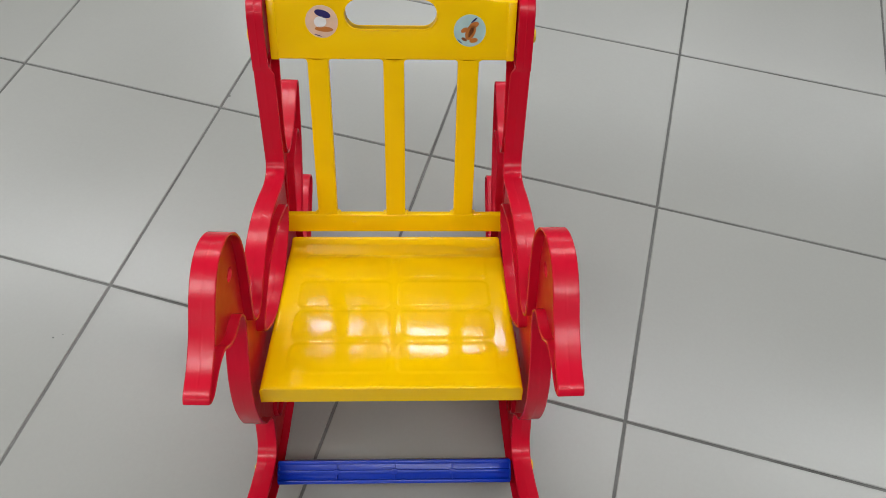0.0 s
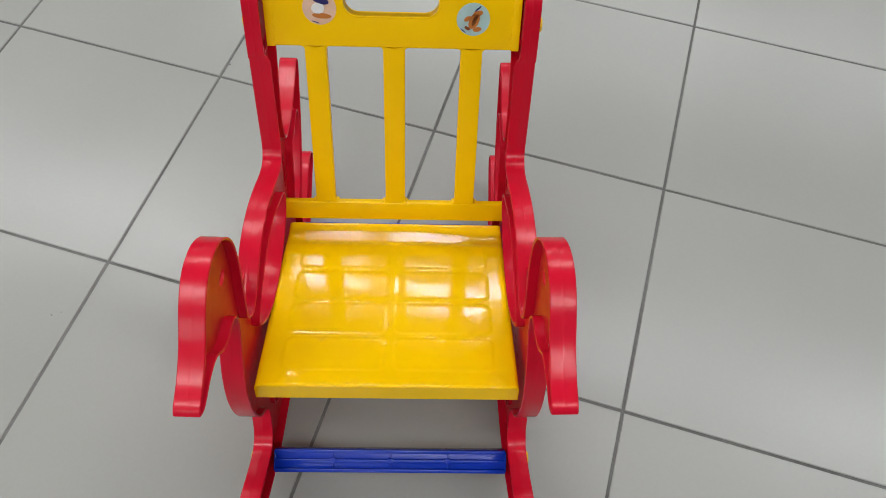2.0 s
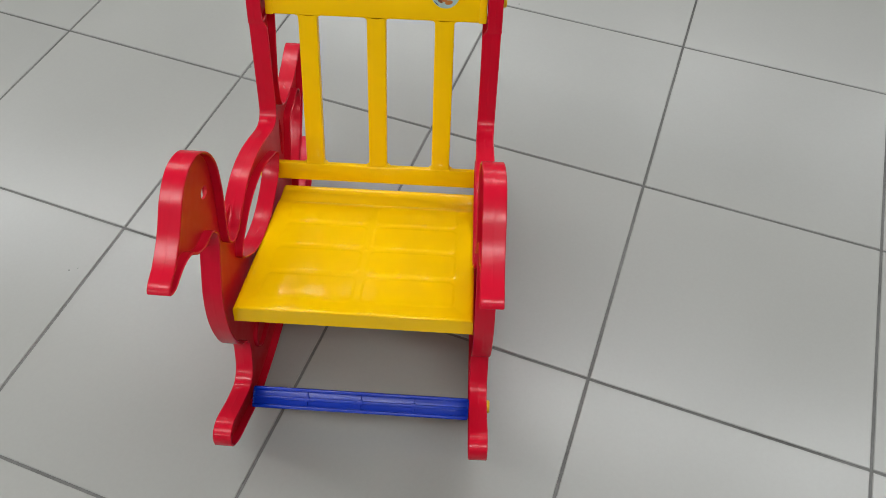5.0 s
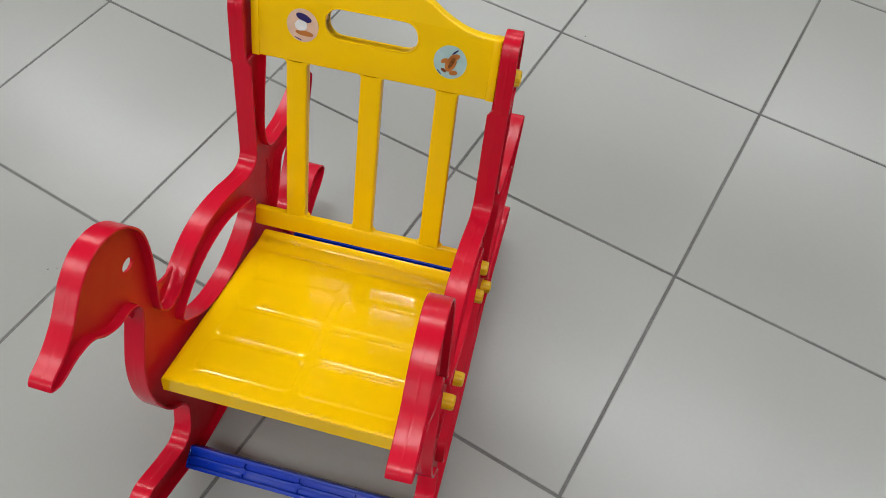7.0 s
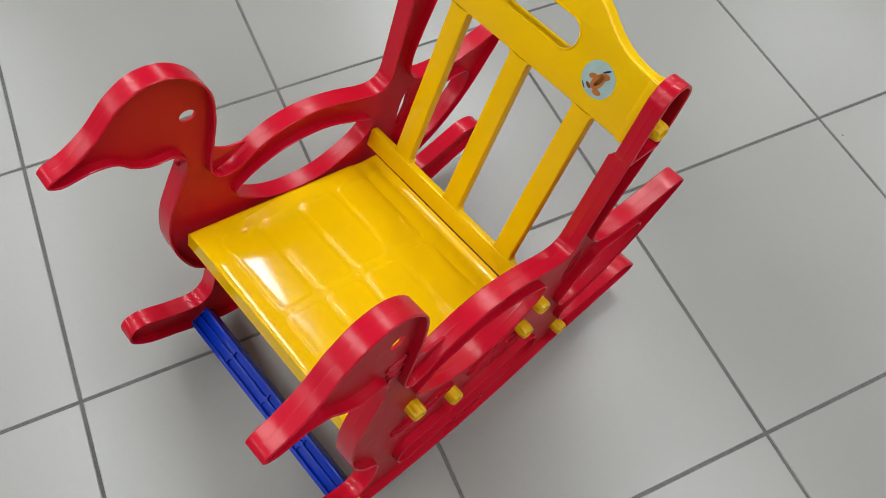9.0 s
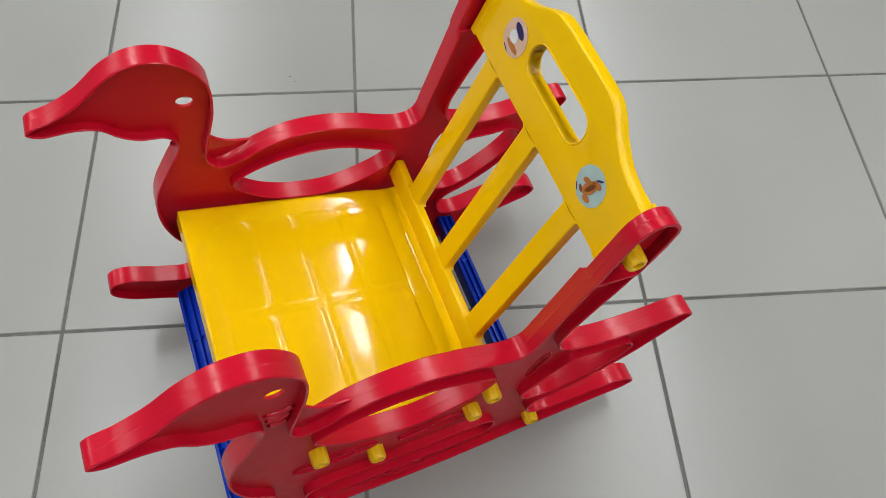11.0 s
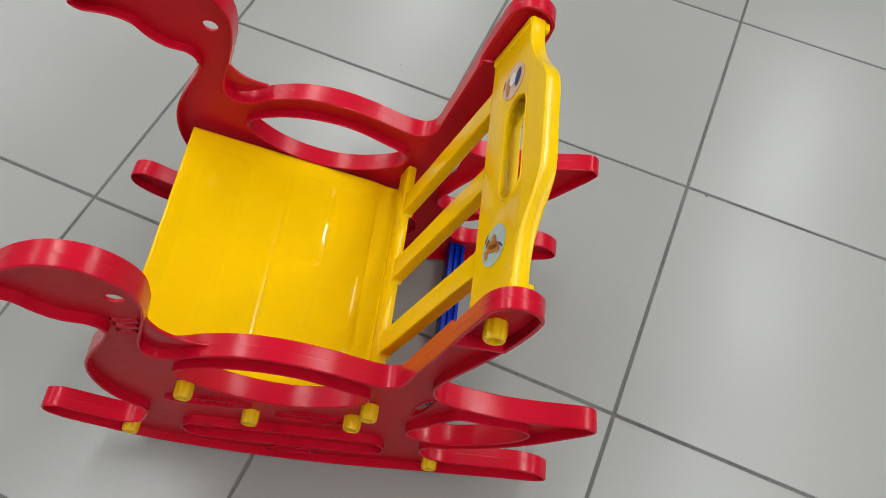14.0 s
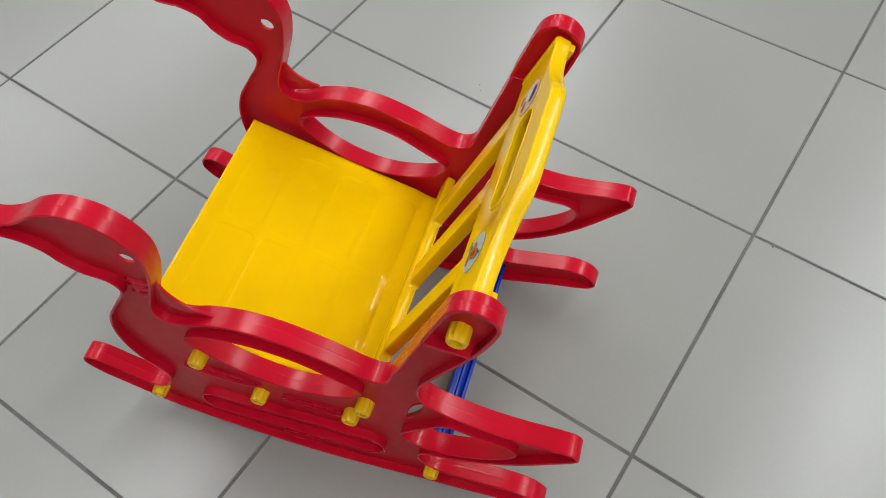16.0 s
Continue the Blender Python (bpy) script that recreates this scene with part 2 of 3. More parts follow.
# the side's profile (y, z), from the beak round over the back to the chest
HEAD = [(-0.349, 0.520), (-0.342, 0.527), (-0.316, 0.534), (-0.284, 0.550), (-0.245, 0.580), (-0.211, 0.593), (-0.178, 0.588), (-0.154, 0.569),
        (-0.139, 0.538), (-0.142, 0.493), (-0.154, 0.452), (-0.166, 0.414)]
ARM = [(-0.168, 0.396), (-0.158, 0.382), (-0.136, 0.382), (-0.102, 0.397), (-0.058, 0.408), (-0.010, 0.406), (0.040, 0.391), (0.080, 0.373), (0.100, 0.3665), (0.114, 0.3670), (0.1235, 0.3730), (0.1295, 0.3840)]
POST = [(0.1345, 0.400), (0.1480, 0.442), (0.1670, 0.502), (0.188, 0.567), (0.203, 0.606), (0.219, 0.618), (0.238, 0.615), (0.252, 0.598),
        (0.250, 0.577), (0.224, 0.505), (0.189, 0.435), (0.170, 0.390)]
TAIL = [(0.168, 0.364), (0.175, 0.348), (0.193, 0.337), (0.250, 0.324), (0.300, 0.325), (0.345, 0.331), (0.362, 0.330),
        (0.370, 0.321), (0.365, 0.309), (0.342, 0.279), (0.308, 0.237), (0.276, 0.206), (0.236, 0.176), (0.200, 0.157),
        (0.180, 0.149), (0.167, 0.137)]
HEEL = [(0.164, 0.117), (0.173, 0.098), (0.198, 0.088), (0.250, 0.096), (0.308, 0.106), (0.337, 0.098), (0.354, 0.076), (0.345, 0.063)]
SOLE = [(0.280, 0.045), (0.190, 0.021), (0.100, 0.007), (0.035, 0.001), (-0.030, 0.001), (-0.100, 0.007), (-0.180, 0.020), (-0.255, 0.040)]
TOE = [(-0.311, 0.070), (-0.356, 0.096), (-0.376, 0.122), (-0.370, 0.144), (-0.349, 0.150), (-0.298, 0.125), (-0.260, 0.111), (-0.240, 0.121),
       (-0.227, 0.145), (-0.219, 0.170)]
CHEST = [(-0.224, 0.189), (-0.243, 0.215), (-0.256, 0.258), (-0.257, 0.308), (-0.245, 0.352), (-0.221, 0.395), (-0.202, 0.427), (-0.197, 0.446),
         (-0.207, 0.460), (-0.236, 0.466), (-0.257, 0.480), (-0.273, 0.499), (-0.298, 0.508), (-0.337, 0.510)]
PROFILE = spline(HEAD + ARM + POST + TAIL + HEEL + SOLE + TOE + CHEST, True, 0.005)
ARM_HOLE = spline([(-0.147, 0.330), (-0.128, 0.347), (-0.084, 0.362), (-0.037, 0.365), (0.008, 0.357), (0.048, 0.338), (0.087, 0.311),
                   (0.075, 0.288), (0.034, 0.267), (-0.014, 0.257), (-0.060, 0.264), (-0.096, 0.279), (-0.128, 0.304)], True, 0.005)
TAIL_HOLE = spline([(0.141, 0.202), (0.151, 0.184), (0.172, 0.176), (0.200, 0.179), (0.248, 0.207), (0.282, 0.240), (0.294, 0.266),
                    (0.284, 0.281), (0.240, 0.286), (0.204, 0.288), (0.186, 0.268), (0.160, 0.232)], True, 0.005)
FEATHER = spline([(0.146, 0.247), (0.156, 0.262), (0.166, 0.286), (0.169, 0.312), (0.158, 0.299), (0.149, 0.274)], True, 0.004)
EYE = ellipse(-0.172, 0.506, 0.0105, 0.0090)


def shrink(loop, d):
    return [(p[0] + q[0] * d, p[1] + q[1] * d) for p, q in zip(loop, inward(loop))]


def tube(path, r, x, closed=True, sides=6):
    """A round moulding bead along a path (y, z) on the plate."""
    bm = bmesh.new()
    n = len(path)
    nrm = inward(path)
    rings = []
    for (py, pz), q in zip(path, nrm):
        rings.append([bm.verts.new((x + r * math.sin(2 * math.pi * i / sides), py + q[0] * r * math.cos(2 * math.pi * i / sides),
                                    pz + q[1] * r * math.cos(2 * math.pi * i / sides))) for i in range(sides)])
    for i in range(n if closed else n - 1):
        a, b = rings[i], rings[(i + 1) % n]
        for j in range(sides):
            bm.faces.new((a[j], a[(j + 1) % sides], b[(j + 1) % sides], b[j]))
    if not closed:
        bm.faces.new(rings[0])
        bm.faces.new(rings[-1][::-1])
    return bm


def smooth(a, b, v):
    t = min(1.0, max(0.0, (v - a) / (b - a)))
    return t * t * (3 - 2 * t)


# both sides toe in a little towards the back
TOE_IN = Matrix.Translation((0, -0.025, 0)) @ Matrix.Rotation(radians(1.43), 4, "Z") @ Matrix.Translation((0, 0.025, 0))
RELIEF = ((-0.128, 0.058, -2.0), (0.015, 0.056, 0.0))


def relief_z(y):
    return 0.212 - (y + 0.12) * 0.16


def neck_span(z):
    """Front and back edge of the duck's neck at height z."""
    cuts = []
    for (y0, z0), (y1, z1) in zip(PROFILE, PROFILE[1:] + PROFILE[:1]):
        if (z0 - z) * (z1 - z) < 0 and min(y0, y1) < -0.09:
            cuts.append(y0 + (y1 - y0) * (z - z0) / (z1 - z0))
    cuts.sort()
    return cuts[0] + 0.002, cuts[-1] - 0.002


def side_panel():
    beads = [ellipse(c + (i - 2) * half * 0.30, relief_z(c + (i - 2) * half * 0.30) + (0.0028 if i % 2 else -0.0024), 0.0052 * size, 0.0030 * size, 0, 12)
             for (c, half, _), size in zip(RELIEF, (1.0, 0.6)) for i in range(5)]
    plate = sheet([shrink(PROFILE, 0.0016), shrink(ARM_HOLE, -0.0016), shrink(TAIL_HOLE, -0.0016), FEATHER, EYE] + beads, 0.004)
    for axis, lo, hi in ((0, -0.36, 0.38), (1, 0.02, 0.62)):
        for k in range(int((hi - lo) / 0.02) + 1):
            co, no = Vector((0, 0, 0)), Vector((0, 0, 0))
            co[axis], no[axis] = lo + 0.02 * k, 1.0
            bmesh.ops.bisect_plane(plate, geom=plate.verts[:] + plate.edges[:] + plate.faces[:], plane_co=co, plane_no=no)
    plate.transform(Matrix.Translation((PLATE_X, 0, 0)) @ SIDEWAYS)
    panel = part("side_panel", plate, DULL_RED, chair, "red moulded side in the outline of a duck", TOE_IN)
    rim = part("rim", band(PROFILE, RIM_IN, RIM_OUT, 0.0034), RED, panel)
    # the strap is narrower where the backrest slots in
    for v in rim.data.vertices:
        if v.co.y > 0.1:
            up = v.co.z - (0.518 - 0.14 * (v.co.y - 0.178))
            v.co.x = max(v.co.x, RIM_IN + 0.008 * min(1.0, max(0.0, up / 0.004)))
    part("armrest_opening_rim", band(ARM_HOLE, RIM_IN, RIM_OUT, 0.0032, -1), RED, panel)
    part("tail_opening_rim", band(TAIL_HOLE, RIM_IN, RIM_OUT, 0.0032, -1), RED, panel)
    part("feather_rim", band(FEATHER, PLATE_X - 0.0025, PLATE_X + 0.004, 0.0016, -1, 0.0005, 0), RED, panel)
    # raised long box low on the body, and its small oval below
    slot = stadium(-0.182, 0.110, 0.077, 0.140, 0.029)
    part("slot_rim", band(slot, PLATE_X - 0.009, RIM_OUT, 0.0028, 1, 0.0008, 0), RED, panel)
    part("oval_rim", band(ellipse(-0.030, 0.045, 0.031, 0.014), PLATE_X, RIM_OUT - 0.003, 0.0022, 1, 0.0005, 0), RED, panel)
    # wing relief: two long ovals, studs between the pierced beads
    for c, half, tilt in RELIEF:
        part("relief_oval", band(ellipse(c, relief_z(c), half, 0.0125, tilt, 40), PLATE_X, PLATE_X + 0.0065, 0.0024, 1, 0.0006, 0), RED, panel)
        for i in range(6):
            y = c + (i - 2.5) * half * 0.30
            bm = bmesh.new()
            bmesh.ops.create_uvsphere(bm, u_segments=10, v_segments=6, radius=0.0050)
            part("relief_stud", bm, RED, panel, m=Matrix.Translation((PLATE_X + 0.002, y, relief_z(y) + (0.004 if i % 2 else -0.004))) @ Matrix.Diagonal((0.6, 0.8, 0.75, 1)))
    # the backrest's socket on top of the post
    cap = [p for p in PROFILE if p[0] > 0.1 and p[1] > 0.518 - 0.14 * (p[0] - 0.178)]
    part("socket", band(shrink(cap, -0.0011), RIM_IN + 0.0073, RIM_OUT + 0.0007, 0.0045, 1, 0.0009, 0.0003), RED, panel)
    # web that fills the hollow behind the neck and runs out in a pointed tip on the arm
    web = [(-0.1480, 0.4740), (-0.1495, 0.4560), (-0.1465, 0.4400), (-0.1400, 0.4255), (-0.1310, 0.4150), (-0.1180, 0.4070), (-0.1020, 0.4025), (-0.0950, 0.4000), (-0.1020, 0.3950),
           (-0.1360, 0.3815), (-0.1580, 0.3815), (-0.1675, 0.3960), (-0.1660, 0.4140), (-0.1600, 0.4350), (-0.1530, 0.4600)]
    bm = sheet([spline(web, True, 0.004)], 0.0042, 0.0012)
    bm.transform(Matrix.Translation((PLATE_X + 0.0005, 0, 0)) @ SIDEWAYS)
    part("wing_tip", bm, RED, panel)
    # collar folds: three soft ridges right across the neck, moulded through the plate
    for k in range(3):
        z = 0.457 - 0.0150 * k
        y0, y1 = neck_span(z)
        y0 = max(y0, -0.1925)
        arc = [(y0 + 0.002 + (y1 - y0 - 0.004) * i / 12, z - 0.0045 * math.sin(math.pi * i / 12)) for i in range(13)]
        bm = tube(arc, 0.0042, 0, False, 14)
        for v in bm.verts:
            ease = math.sin(math.pi * min(1.0, max(0.0, (v.co.y - y0) / (y1 - y0)))) ** 0.5
            v.co.x = 0.0020 + v.co.x * (0.30 + 0.70 * ease) * 0.70
        bm.transform(Matrix.Translation((PLATE_X - 0.0002, 0, 0)))
        part("collar_fold", bm, RED, panel)
    return panel


def mirrored(ob, parent, m):
    """The same moulding for the other side."""
    twin = bpy.data.meshes.new(ob.data.name)
    bm = bmesh.new()
    bm.from_mesh(ob.data)
    bm.transform(Matrix.Diagonal((-1, 1, 1, 1)) @ m)
    bmesh.ops.reverse_faces(bm, faces=bm.faces)
    bm.to_mesh(twin)
    bm.free()
    o = new(ob.name.split(".")[0], finish(twin, ob.data.materials[0]))
    o.parent = parent
    if "label" in ob:
        o["label"] = ob["label"]
    return o


right_panel = side_panel()
# the tail flares out a little behind the post, the armrest bows in
for o in (right_panel, *right_panel.children):
    for v in o.data.vertices:
        p = o.matrix_local @ v.co if o is not right_panel else v.co
        v.co.x += 0.045 * max(0.0, p.y - 0.16) * smooth(0.44, 0.34, p.z)
        v.co.x -= 0.004 * smooth(0.19, 0.30, p.z) * smooth(0.22, 0.08, abs(p.y + 0.02))
left_panel = mirrored(right_panel, chair, TOE_IN)
for c in list(right_panel.children):
    mirrored(c, left_panel, TOE_IN @ c.matrix_local)
# this side is bolted on leaning a touch forward
LEFT_LEAN = pose(0, 0, 0, 0.6, 0, 0)
left_panel.matrix_local = LEFT_LEAN

# ---- seat
SEAT_X, SEAT_Y0, SEAT_Y1 = 0.1855, -0.230, 0.096


def seat_height(x, y):
    x /= 1 - 0.092 * (y + 0.23)
    z = 0.304 - 0.262 * (y + 0.225)
    # dished inside a raised border
    inset = min(SEAT_X - abs(x), (y - SEAT_Y0) * 1.0)
    z -= 0.0020 * smooth(0.006, 0.040, inset) * (1 - smooth(0.062, 0.094, y))
    # curled lip along the back
    z -= 0.0030 * smooth(0.040, 0.060, y) * (1 - smooth(0.066, 0.094, y))
    # eight flat raised pads with rounded corners, in two columns
    row = (y + 0.206) / 0.0655
    if 0 < row < 4:
        qx = abs(abs(x) - 0.0800) - (0.0730 - 0.011)
        qy = abs(row % 1.0 - 0.5) * 0.0655 - (0.0280 - 0.011)
        d = math.hypot(max(qx, 0.0), max(qy, 0.0)) + min(max(qx, qy), 0.0) - 0.011
        z += 0.0009 * smooth(-0.0036, 0.0036, -d) + 0.00012 * smooth(0.0, 0.025, -d)
    # mould mark where the pads meet
    z += 0.0006 * (1 - smooth(0.0012, 0.0030, math.hypot(x, y + 0.075)))
    # rounded outer edges
    side, front = min(1.0, (SEAT_X - abs(x)) / 0.008), min(1.0, (y - SEAT_Y0) / 0.005)
    z -= max(0.006 * (1 - math.sqrt(max(0.0, 1 - (1 - side) ** 2))), 0.004 * (1 - math.sqrt(max(0.0, 1 - (1 - front) ** 2))))
    return z


def seat_bm():
    bm = bmesh.new()
    xs = sorted({round(v, 5) for v in [-SEAT_X + i * SEAT_X / 105 for i in range(211)]} | {s * (SEAT_X - d) for s in (-1, 1) for d in (0.0006, 0.0015, 0.0025, 0.0045)}
                | {s * (e + d) for s in (-1, 1) for e in (0.0070, 0.1530) for d in (-0.003, -0.0018, -0.0008, 0.0, 0.0008, 0.0018, 0.003)})
    ys = sorted({round(SEAT_Y0 + i * (SEAT_Y1 - SEAT_Y0) / 185, 5) for i in range(186)} | {SEAT_Y0 + d for d in (0.0002, 0.0005, 0.0011, 0.0026, 0.0045)}
                | {-0.206 + 0.0655 * (k + 0.5) + e * 0.0285 + d for k in range(4) for e in (-1, 1) for d in (-0.0025, -0.0012, 0.0, 0.0012, 0.0025)})
    grid = [[bm.verts.new((x * (1 - 0.092 * (y + 0.23)), y, seat_height(x * (1 - 0.092 * (y + 0.23)), y))) for x in xs] for y in ys]
    for a, b in zip(grid, grid[1:]):
        for i in range(len(xs) - 1):
            bm.faces.new((a[i], a[i + 1], b[i + 1], b[i]))
    ring = [v for v in grid[0]] + [r[-1] for r in grid[1:-1]] + grid[-1][::-1] + [r[0] for r in grid[-2:0:-1]]
    # the skirt stands square to the tilted top
    def drop(v):
        return v.co + Vector((0, -0.253, -0.967)) * (0.024 if v.co.y < 0.09 else 0.012)
    low = [bm.verts.new(drop(v)) for v in ring]
    inner = [bm.verts.new((v.co.x * 0.985, v.co.y * 0.985 + 0.0005, v.co.z)) for v in low]
    top = [bm.verts.new((v.co.x * 0.985, v.co.y * 0.985 + 0.0030, v.co.z + 0.010)) for v in low]
    n = len(ring)
    for i in range(n):
        j = (i + 1) % n
        bm.faces.new((ring[j], ring[i], low[i], low[j]))
        bm.faces.new((low[j], low[i], inner[i], inner[j]))
        bm.faces.new((inner[j], inner[i], top[i], top[j]))
    bm.faces.new(top)
    return bm


seat = part("seat", seat_bm(), YELLOW, chair, "glossy yellow seat with eight moulded cushions")

# ---- backrest: local x across, y up the slope, z to the front
BACK = Matrix.Translation((0, 0.087, 0.266)) @ Matrix.Rotation(radians(90 - 21.6), 4, "X")
HANDLE = stadium(-0.0690, 0.0645, 0.329, 0.371, 0.0200)
crown = spline([(0.181, 0.371), (0.150, 0.372), (0.126, 0.377), (0.100, 0.389), (0.080, 0.402), (0.064, 0.409), (0.045, 0.411), (0.0, 0.411),
                (-0.045, 0.411), (-0.064, 0.409), (-0.080, 0.402), (-0.100, 0.389), (-0.126, 0.377), (-0.150, 0.372), (-0.181, 0.371)], False, 0.004)
rail = part("backrest_top_rail", sheet([[(-0.181, 0.283), (0.181, 0.283)] + crown, HANDLE[::-1]], 0.019, 0.0028), SATIN_YELLOW, chair,
            "yellow backrest crest with a handle slot", BACK @ Matrix.Translation((0, 0, -0.0095)))
part("handle_rim", band([(y, z) for y, z in stadium(-0.0690, 0.0645, 0.329, 0.371, 0.0200)], -0.020, 0.0012, 0.0022, -1, 0.0008, 0), SATIN_YELLOW, rail,
     m=Matrix.Translation((0, 0, 0.0095)) @ Matrix(((0, 1, 0, 0), (0, 0, 1, 0), (1, 0, 0, 0), (0, 0, 0, 1))))
for sx in (-1, 1):
    part("shoulder", box_bm((sx * 0.1745 - 0.006, 0.2825, -0.025), (sx * 0.1745 + 0.006, 0.3695, 0.0012), 0.0012), SATIN_YELLOW, rail, m=Matrix.Translation((0, 0, 0.0095)))
part("backrest_bottom_rail", box_bm((-0.183, -0.0135, -0.013), (0.183, 0.0195, 0.001), 0.003), SATIN_YELLOW, chair, m=BACK)
# slats flare into both rails
half, r = 0.0158, 0.005
flare = [(half + r * (1 - math.cos(radians(a))), 0.0195 + r * (1 - math.sin(radians(a)))) for a in range(90, -1, -18)]
flare += [(half + r * (1 - math.cos(radians(a))), 0.2825 - r * (1 - math.sin(radians(a)))) for a in range(0, 91, 18)]
slat_loop = flare[::1] + [(-x, y) for x, y in flare[::-1]]
for x in (-0.1122, 0.0008, 0.1130):
    part("backrest_slat", sheet([slat_loop], 0.016, 0.0022), SATIN_YELLOW, chair, m=BACK @ Matrix.Translation((x, 0, -0.009)))


def sticker(x, y, paper, patches, label):
    bm = bmesh.new()
    bmesh.ops.create_circle(bm, cap_ends=True, segments=48, radius=0.0235)
    bmesh.ops.solidify(bm, geom=bm.faces[:], thickness=0.0004)
    s = part("sticker", bm, paper, chair, label, BACK @ Matrix.Translation((x, y, 0.0009)))
    for name, ink, cx, cy, rx, ry, turn in patches:
        bm = sheet([ellipse(cx, cy, rx, ry, turn, 20)], 0.0005)
        part(name, bm, ink, s, m=Matrix.Translation((0, 0, 0.0007)))


sticker(-0.1025, 0.339, PEACH, [("navy_patch", INK, 0.002, 0.0115, 0.0120, 0.0052, -18), ("white_patch", WHITE_INK, -0.002, 0.000, 0.0090, 0.0080, 8),
                               ("orange_patch", ORANGE_INK, 0.003, -0.0105, 0.0135, 0.0038, -4), ("bar", INK, -0.006, -0.0195, 0.006, 0.0006, -18)],
        "round peach sticker with plain navy, white and orange patches")
sticker(0.1130, 0.328, SKY, [("orange_patch", ORANGE_INK, 0.001, -0.002, 0.0070, 0.0120, -22), ("orange_patch", ORANGE_INK, 0.006, 0.0085, 0.0075, 0.0040, 20),
                            ("orange_patch", ORANGE_INK, -0.008, 0.001, 0.0056, 0.0032, 30), ("orange_patch", ORANGE_INK, 0.006, -0.014, 0.0062, 0.0034, 12),
                            ("brown_patch", BROWN_INK, 0.0020, -0.0010, 0.0030, 0.0090, -22), ("brown_patch", BROWN_INK, -0.0080, -0.0125, 0.0045, 0.0022, -28),
                            ("bar", INK, -0.014, -0.016, 0.005, 0.0006, -40), ("navy_patch", INK, 0.006, 0.0155, 0.0058, 0.0012, 42)],
        "round pale blue sticker with plain orange and brown patches")


# ---- cross bars
def bar_bm(wide, deep, ribs):
    """A channel with raised long edges, a middle web and cross ribs; open side up."""
    bm = bmesh.new()
    half = 0.186
    pieces = [((-half, -wide / 2 + 0.001, -deep + 0.001), (half, wide / 2 - 0.001, -0.007)), ((-half, -wide / 2, -deep), (half, -wide / 2 + 0.006, 0)),
              ((-half, wide / 2 - 0.006, -deep), (half, wide / 2, 0)), ((-half, -0.0028, -0.012), (half, 0.0028, -0.0012))]
    pieces += [((x - 0.0014, -wide / 2 + 0.002, -0.012), (x + 0.0014, wide / 2 - 0.002, -0.0024)) for x in ribs]
    pieces += [((x - 0.0045, -0.0045, -0.012), (x + 0.0045, 0.0045, -0.0008)) for x in ribs[1:-1]]
    for lo, hi in pieces:
        b = box_bm(lo, hi, 0.0011, 2)
        tmp = bpy.data.meshes.new("tmp")
        b.to_mesh(tmp)
        b.free()
        bm.from_mesh(tmp)
        bpy.data.meshes.remove(tmp)
    return bm


part("front_bar", bar_bm(0.036, 0.022, (-0.186, -0.093, 0.0, 0.093, 0.186)), BLUE, chair, "blue ribbed cross bar between the rockers",
     pose(0, -0.267, 0.083, 28, 0, 0))
part("rear_bar", bar_bm(0.028, 0.022, (-0.186, -0.093, 0.0, 0.093, 0.186)), BLUE, chair, "blue ribbed cross bar between the rockers", pose(0, 0.188, 0.068, -20, 0, 0))


# ---- bolts
def bolt_bm(r=0.0118, length=0.021):
    """A fluted plastic screw head with a chamfered, recessed end, pointing along x."""
    bm = bmesh.new()
    n = 48
    prof = [(0.0, 1.0), (0.72, 1.0), (0.93, 0.93), (1.0, 0.80), (1.0, 0.60), (0.97, 0.55), (0.62, 0.52)]
    rings = []
    for t, k in prof:
        ring = []
        for i in range(n):
            a = 2 * math.pi * i / n
            f = 1 - 0.075 * max(0.0, math.cos(6 * a)) ** 0.6 * (1 if k > 0.85 else 0.5)
            ring.append(bm.verts.new((t * length, r * k * f * math.cos(a), r * k * f * math.sin(a))))
        rings.append(ring)
    for a, b in zip(rings, rings[1:]):
        for i in range(n):
            bm.faces.new((a[i], a[(i + 1) % n], b[(i + 1) % n], b[i]))
    bm.faces.new(rings[0][::-1])
    bm.faces.new(rings[-1])
    return bm


BOLTS = [(0.2175, 0.556), (0.094, 0.258), (0.071, 0.207), (-0.143, 0.265), (-0.069, 0.184), (-0.258, 0.079), (0.185, 0.052)]
master = part("bolt", bolt_bm(), BOLT_YELLOW, chair, "fluted yellow plastic bolt head", Matrix.Translation((PLATE_X - 0.025 * (BOLTS[0][0] + 0.025), *BOLTS[0])))
for side in (1, -1):
    for k, (y, z) in enumerate(BOLTS):
        if side == 1 and k == 0:
            master.scale = (1.05, 1.03, 1.03)
            continue
        o = new("bolt", master.data)
        o.parent = chair
        big = 1.03 if k == 0 else 1.0
        o.matrix_local = (LEFT_LEAN if side < 0 else Matrix()) @ Matrix.Translation((side * (PLATE_X - 0.025 * (y + 0.025)), y, z)) @ Matrix.Rotation(math.pi if side < 0 else 0, 4, "Z") @ \
            Matrix.Rotation(0.7 * k, 4, "X") @ Matrix.Diagonal((big, big, big, 1))
        tagged(o, "fluted yellow plastic bolt head")

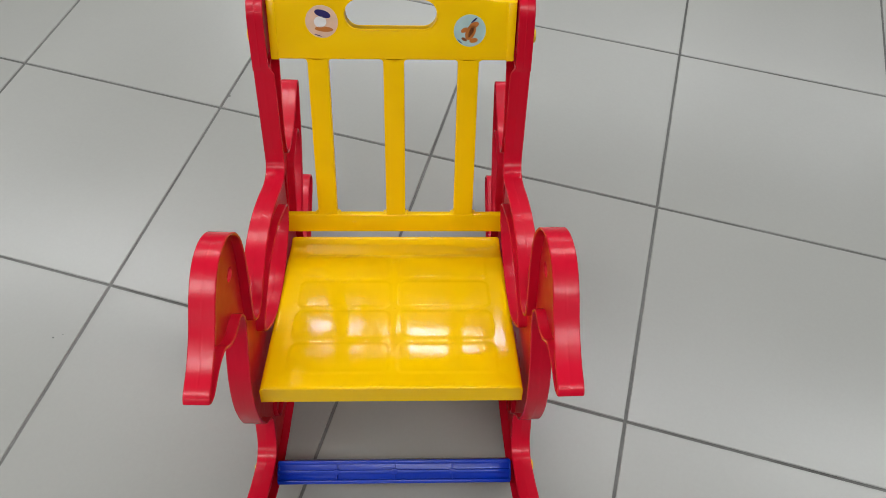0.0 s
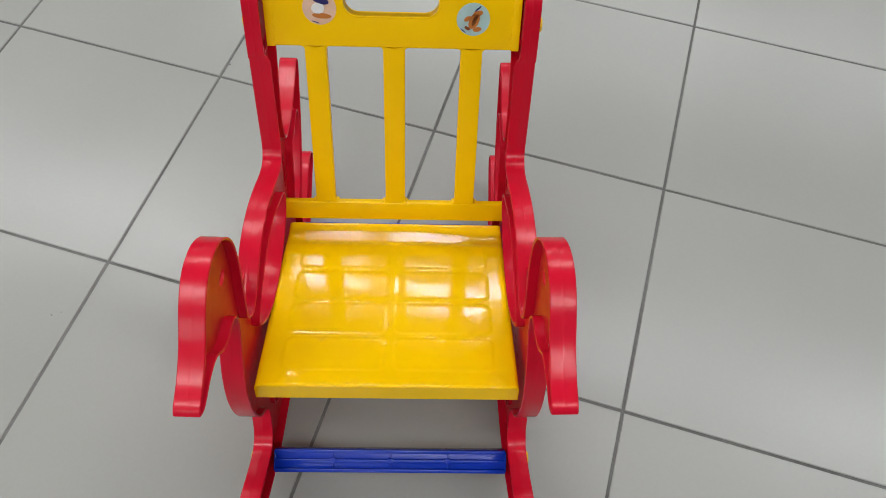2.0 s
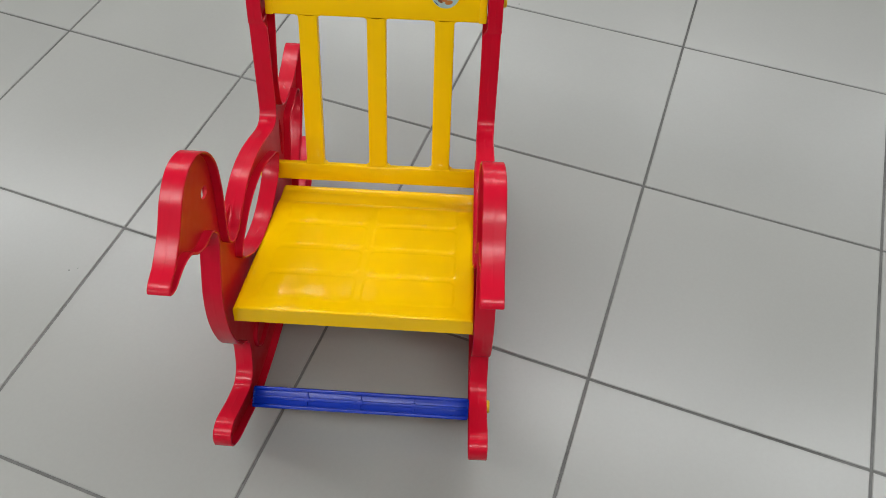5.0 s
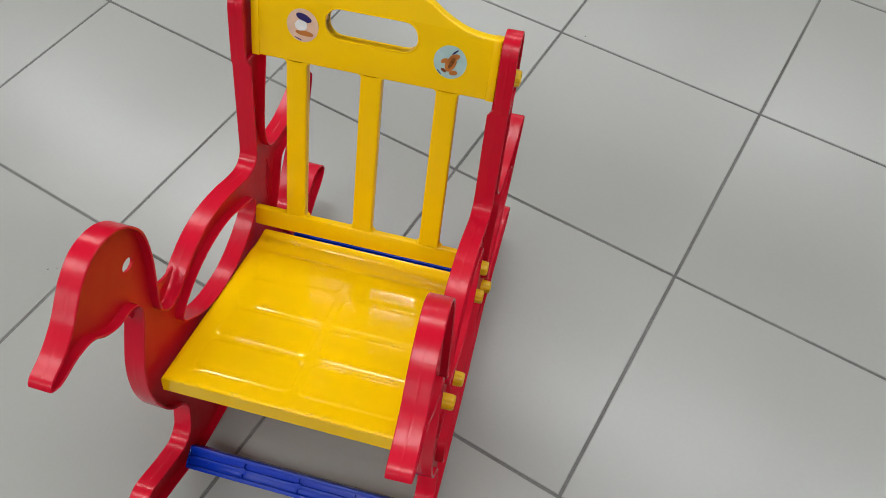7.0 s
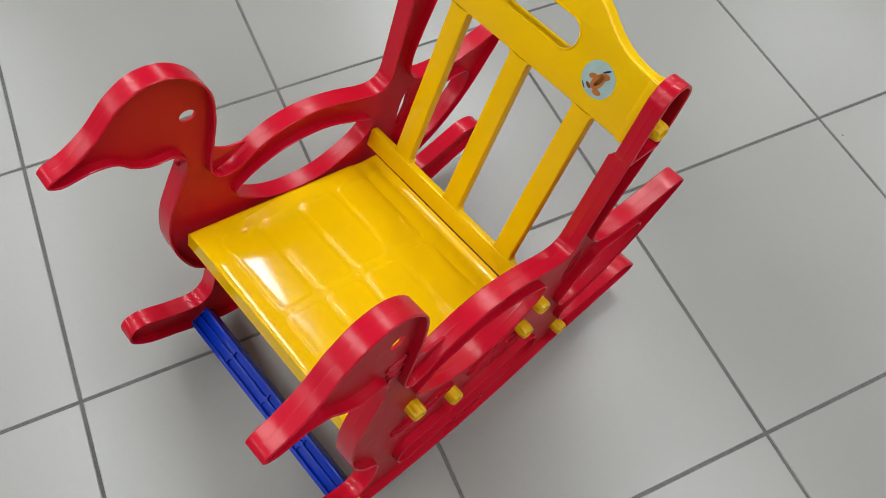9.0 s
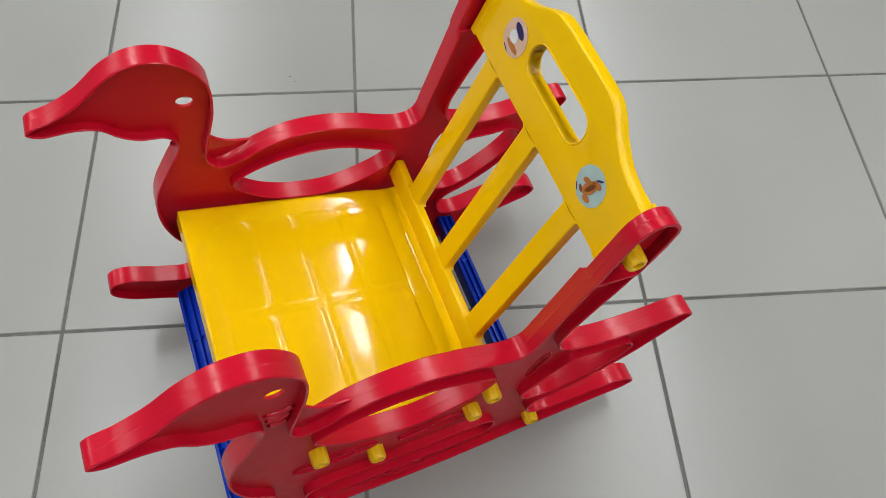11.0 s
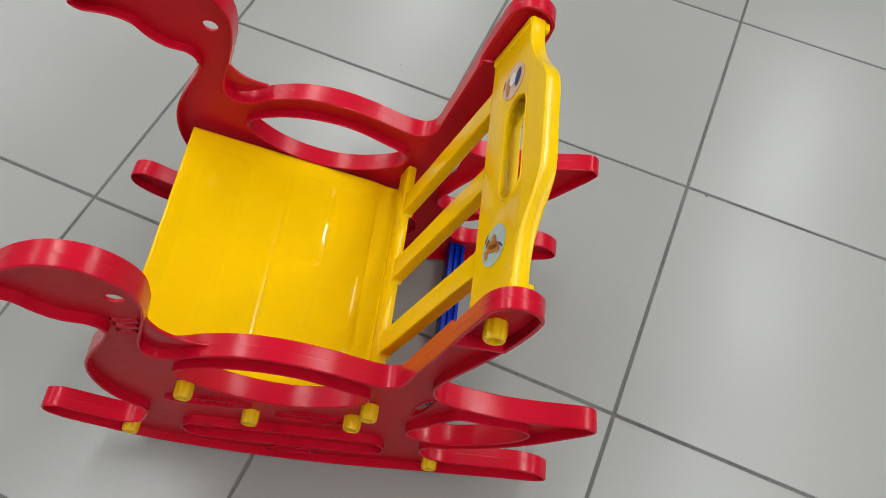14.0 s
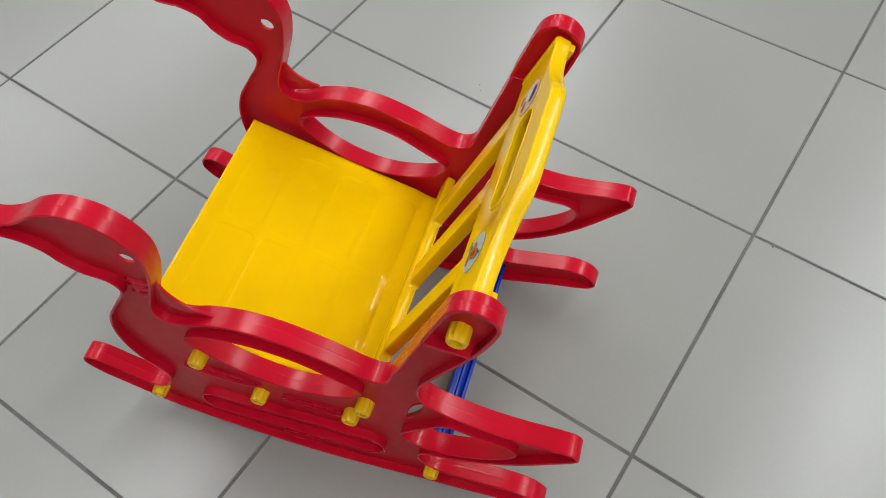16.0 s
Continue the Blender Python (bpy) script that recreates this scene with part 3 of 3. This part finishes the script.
# ---------------------------------------------------------------- grit on the floor
bm = bmesh.new()
for gx, gy, size in ((-0.634, 0.025, 0.0016), (-0.618, 0.031, 0.0010), (-0.396, 0.654, 0.0026), (-0.406, 0.633, 0.0020), (0.268, 0.955, 0.0018), (-0.510, 0.283, 0.0022)):
    ret = bmesh.ops.create_icosphere(bm, subdivisions=1, radius=size)
    for v in ret["verts"]:
        k = random.uniform(0.7, 1.25)
        v.co = Vector((gx + v.co.x * k * 1.3, gy + v.co.y * k, 0.0002 + size * 0.35 + v.co.z * 0.4))
tagged(part("floor_grit", bm, GROUT, None), "tiny grey crumbs of grit on the tiles", "grit", kind="stuff")

# ---------------------------------------------------------------- floor tiles
def tile_mesh():
    h, c, t = (TILE - JOINT) / 2, 0.0012, 0.010
    v = [(sx * (h - d), sy * (h - d), z) for z, d in ((-t, 0), (-c, 0), (0, c)) for sx, sy in ((-1, -1), (1, -1), (1, 1), (-1, 1))]
    f = [(8, 9, 10, 11)] + [(4 * k + i, 4 * k + (i + 1) % 4, 4 * k + 4 + (i + 1) % 4, 4 * k + 4 + i) for k in (0, 1) for i in range(4)]
    return v, f


verts, faces = tile_mesh()
one = bpy.data.meshes.new("tile")
one.from_pydata(verts, [], faces)
one.materials.append(TILE_MAT)
NEAR, FAR = 7, 13
far_v, far_f = [], []
for i in range(-FAR, FAR):
    for j in range(-FAR, FAR):
        at = Vector(((i + 0.5) * TILE, (j + 0.5) * TILE, 0))
        if -NEAR <= i < NEAR and -NEAR - 1 <= j < NEAR - 1:
            o = new("tile", one)
            o.parent = floor
            lift = random.uniform(-0.0003, 0.0003)
            o.matrix_local = Matrix.Translation(at + Vector((0, 0, lift))) @ Matrix.Rotation(random.choice((0, 1, 2, 3)) * math.pi / 2, 4, "Z")
        else:
            k = len(far_v)
            far_v += [tuple(Vector(p) + at) for p in verts]
            far_f += [tuple(q + k for q in f) for f in faces]
rest = bpy.data.meshes.new("outer_tiles")
rest.from_pydata(far_v, [], far_f)
rest.materials.append(TILE_MAT)
outer = new("outer_tiles", rest)
outer.parent = floor
tagged(outer, kind="stuff")
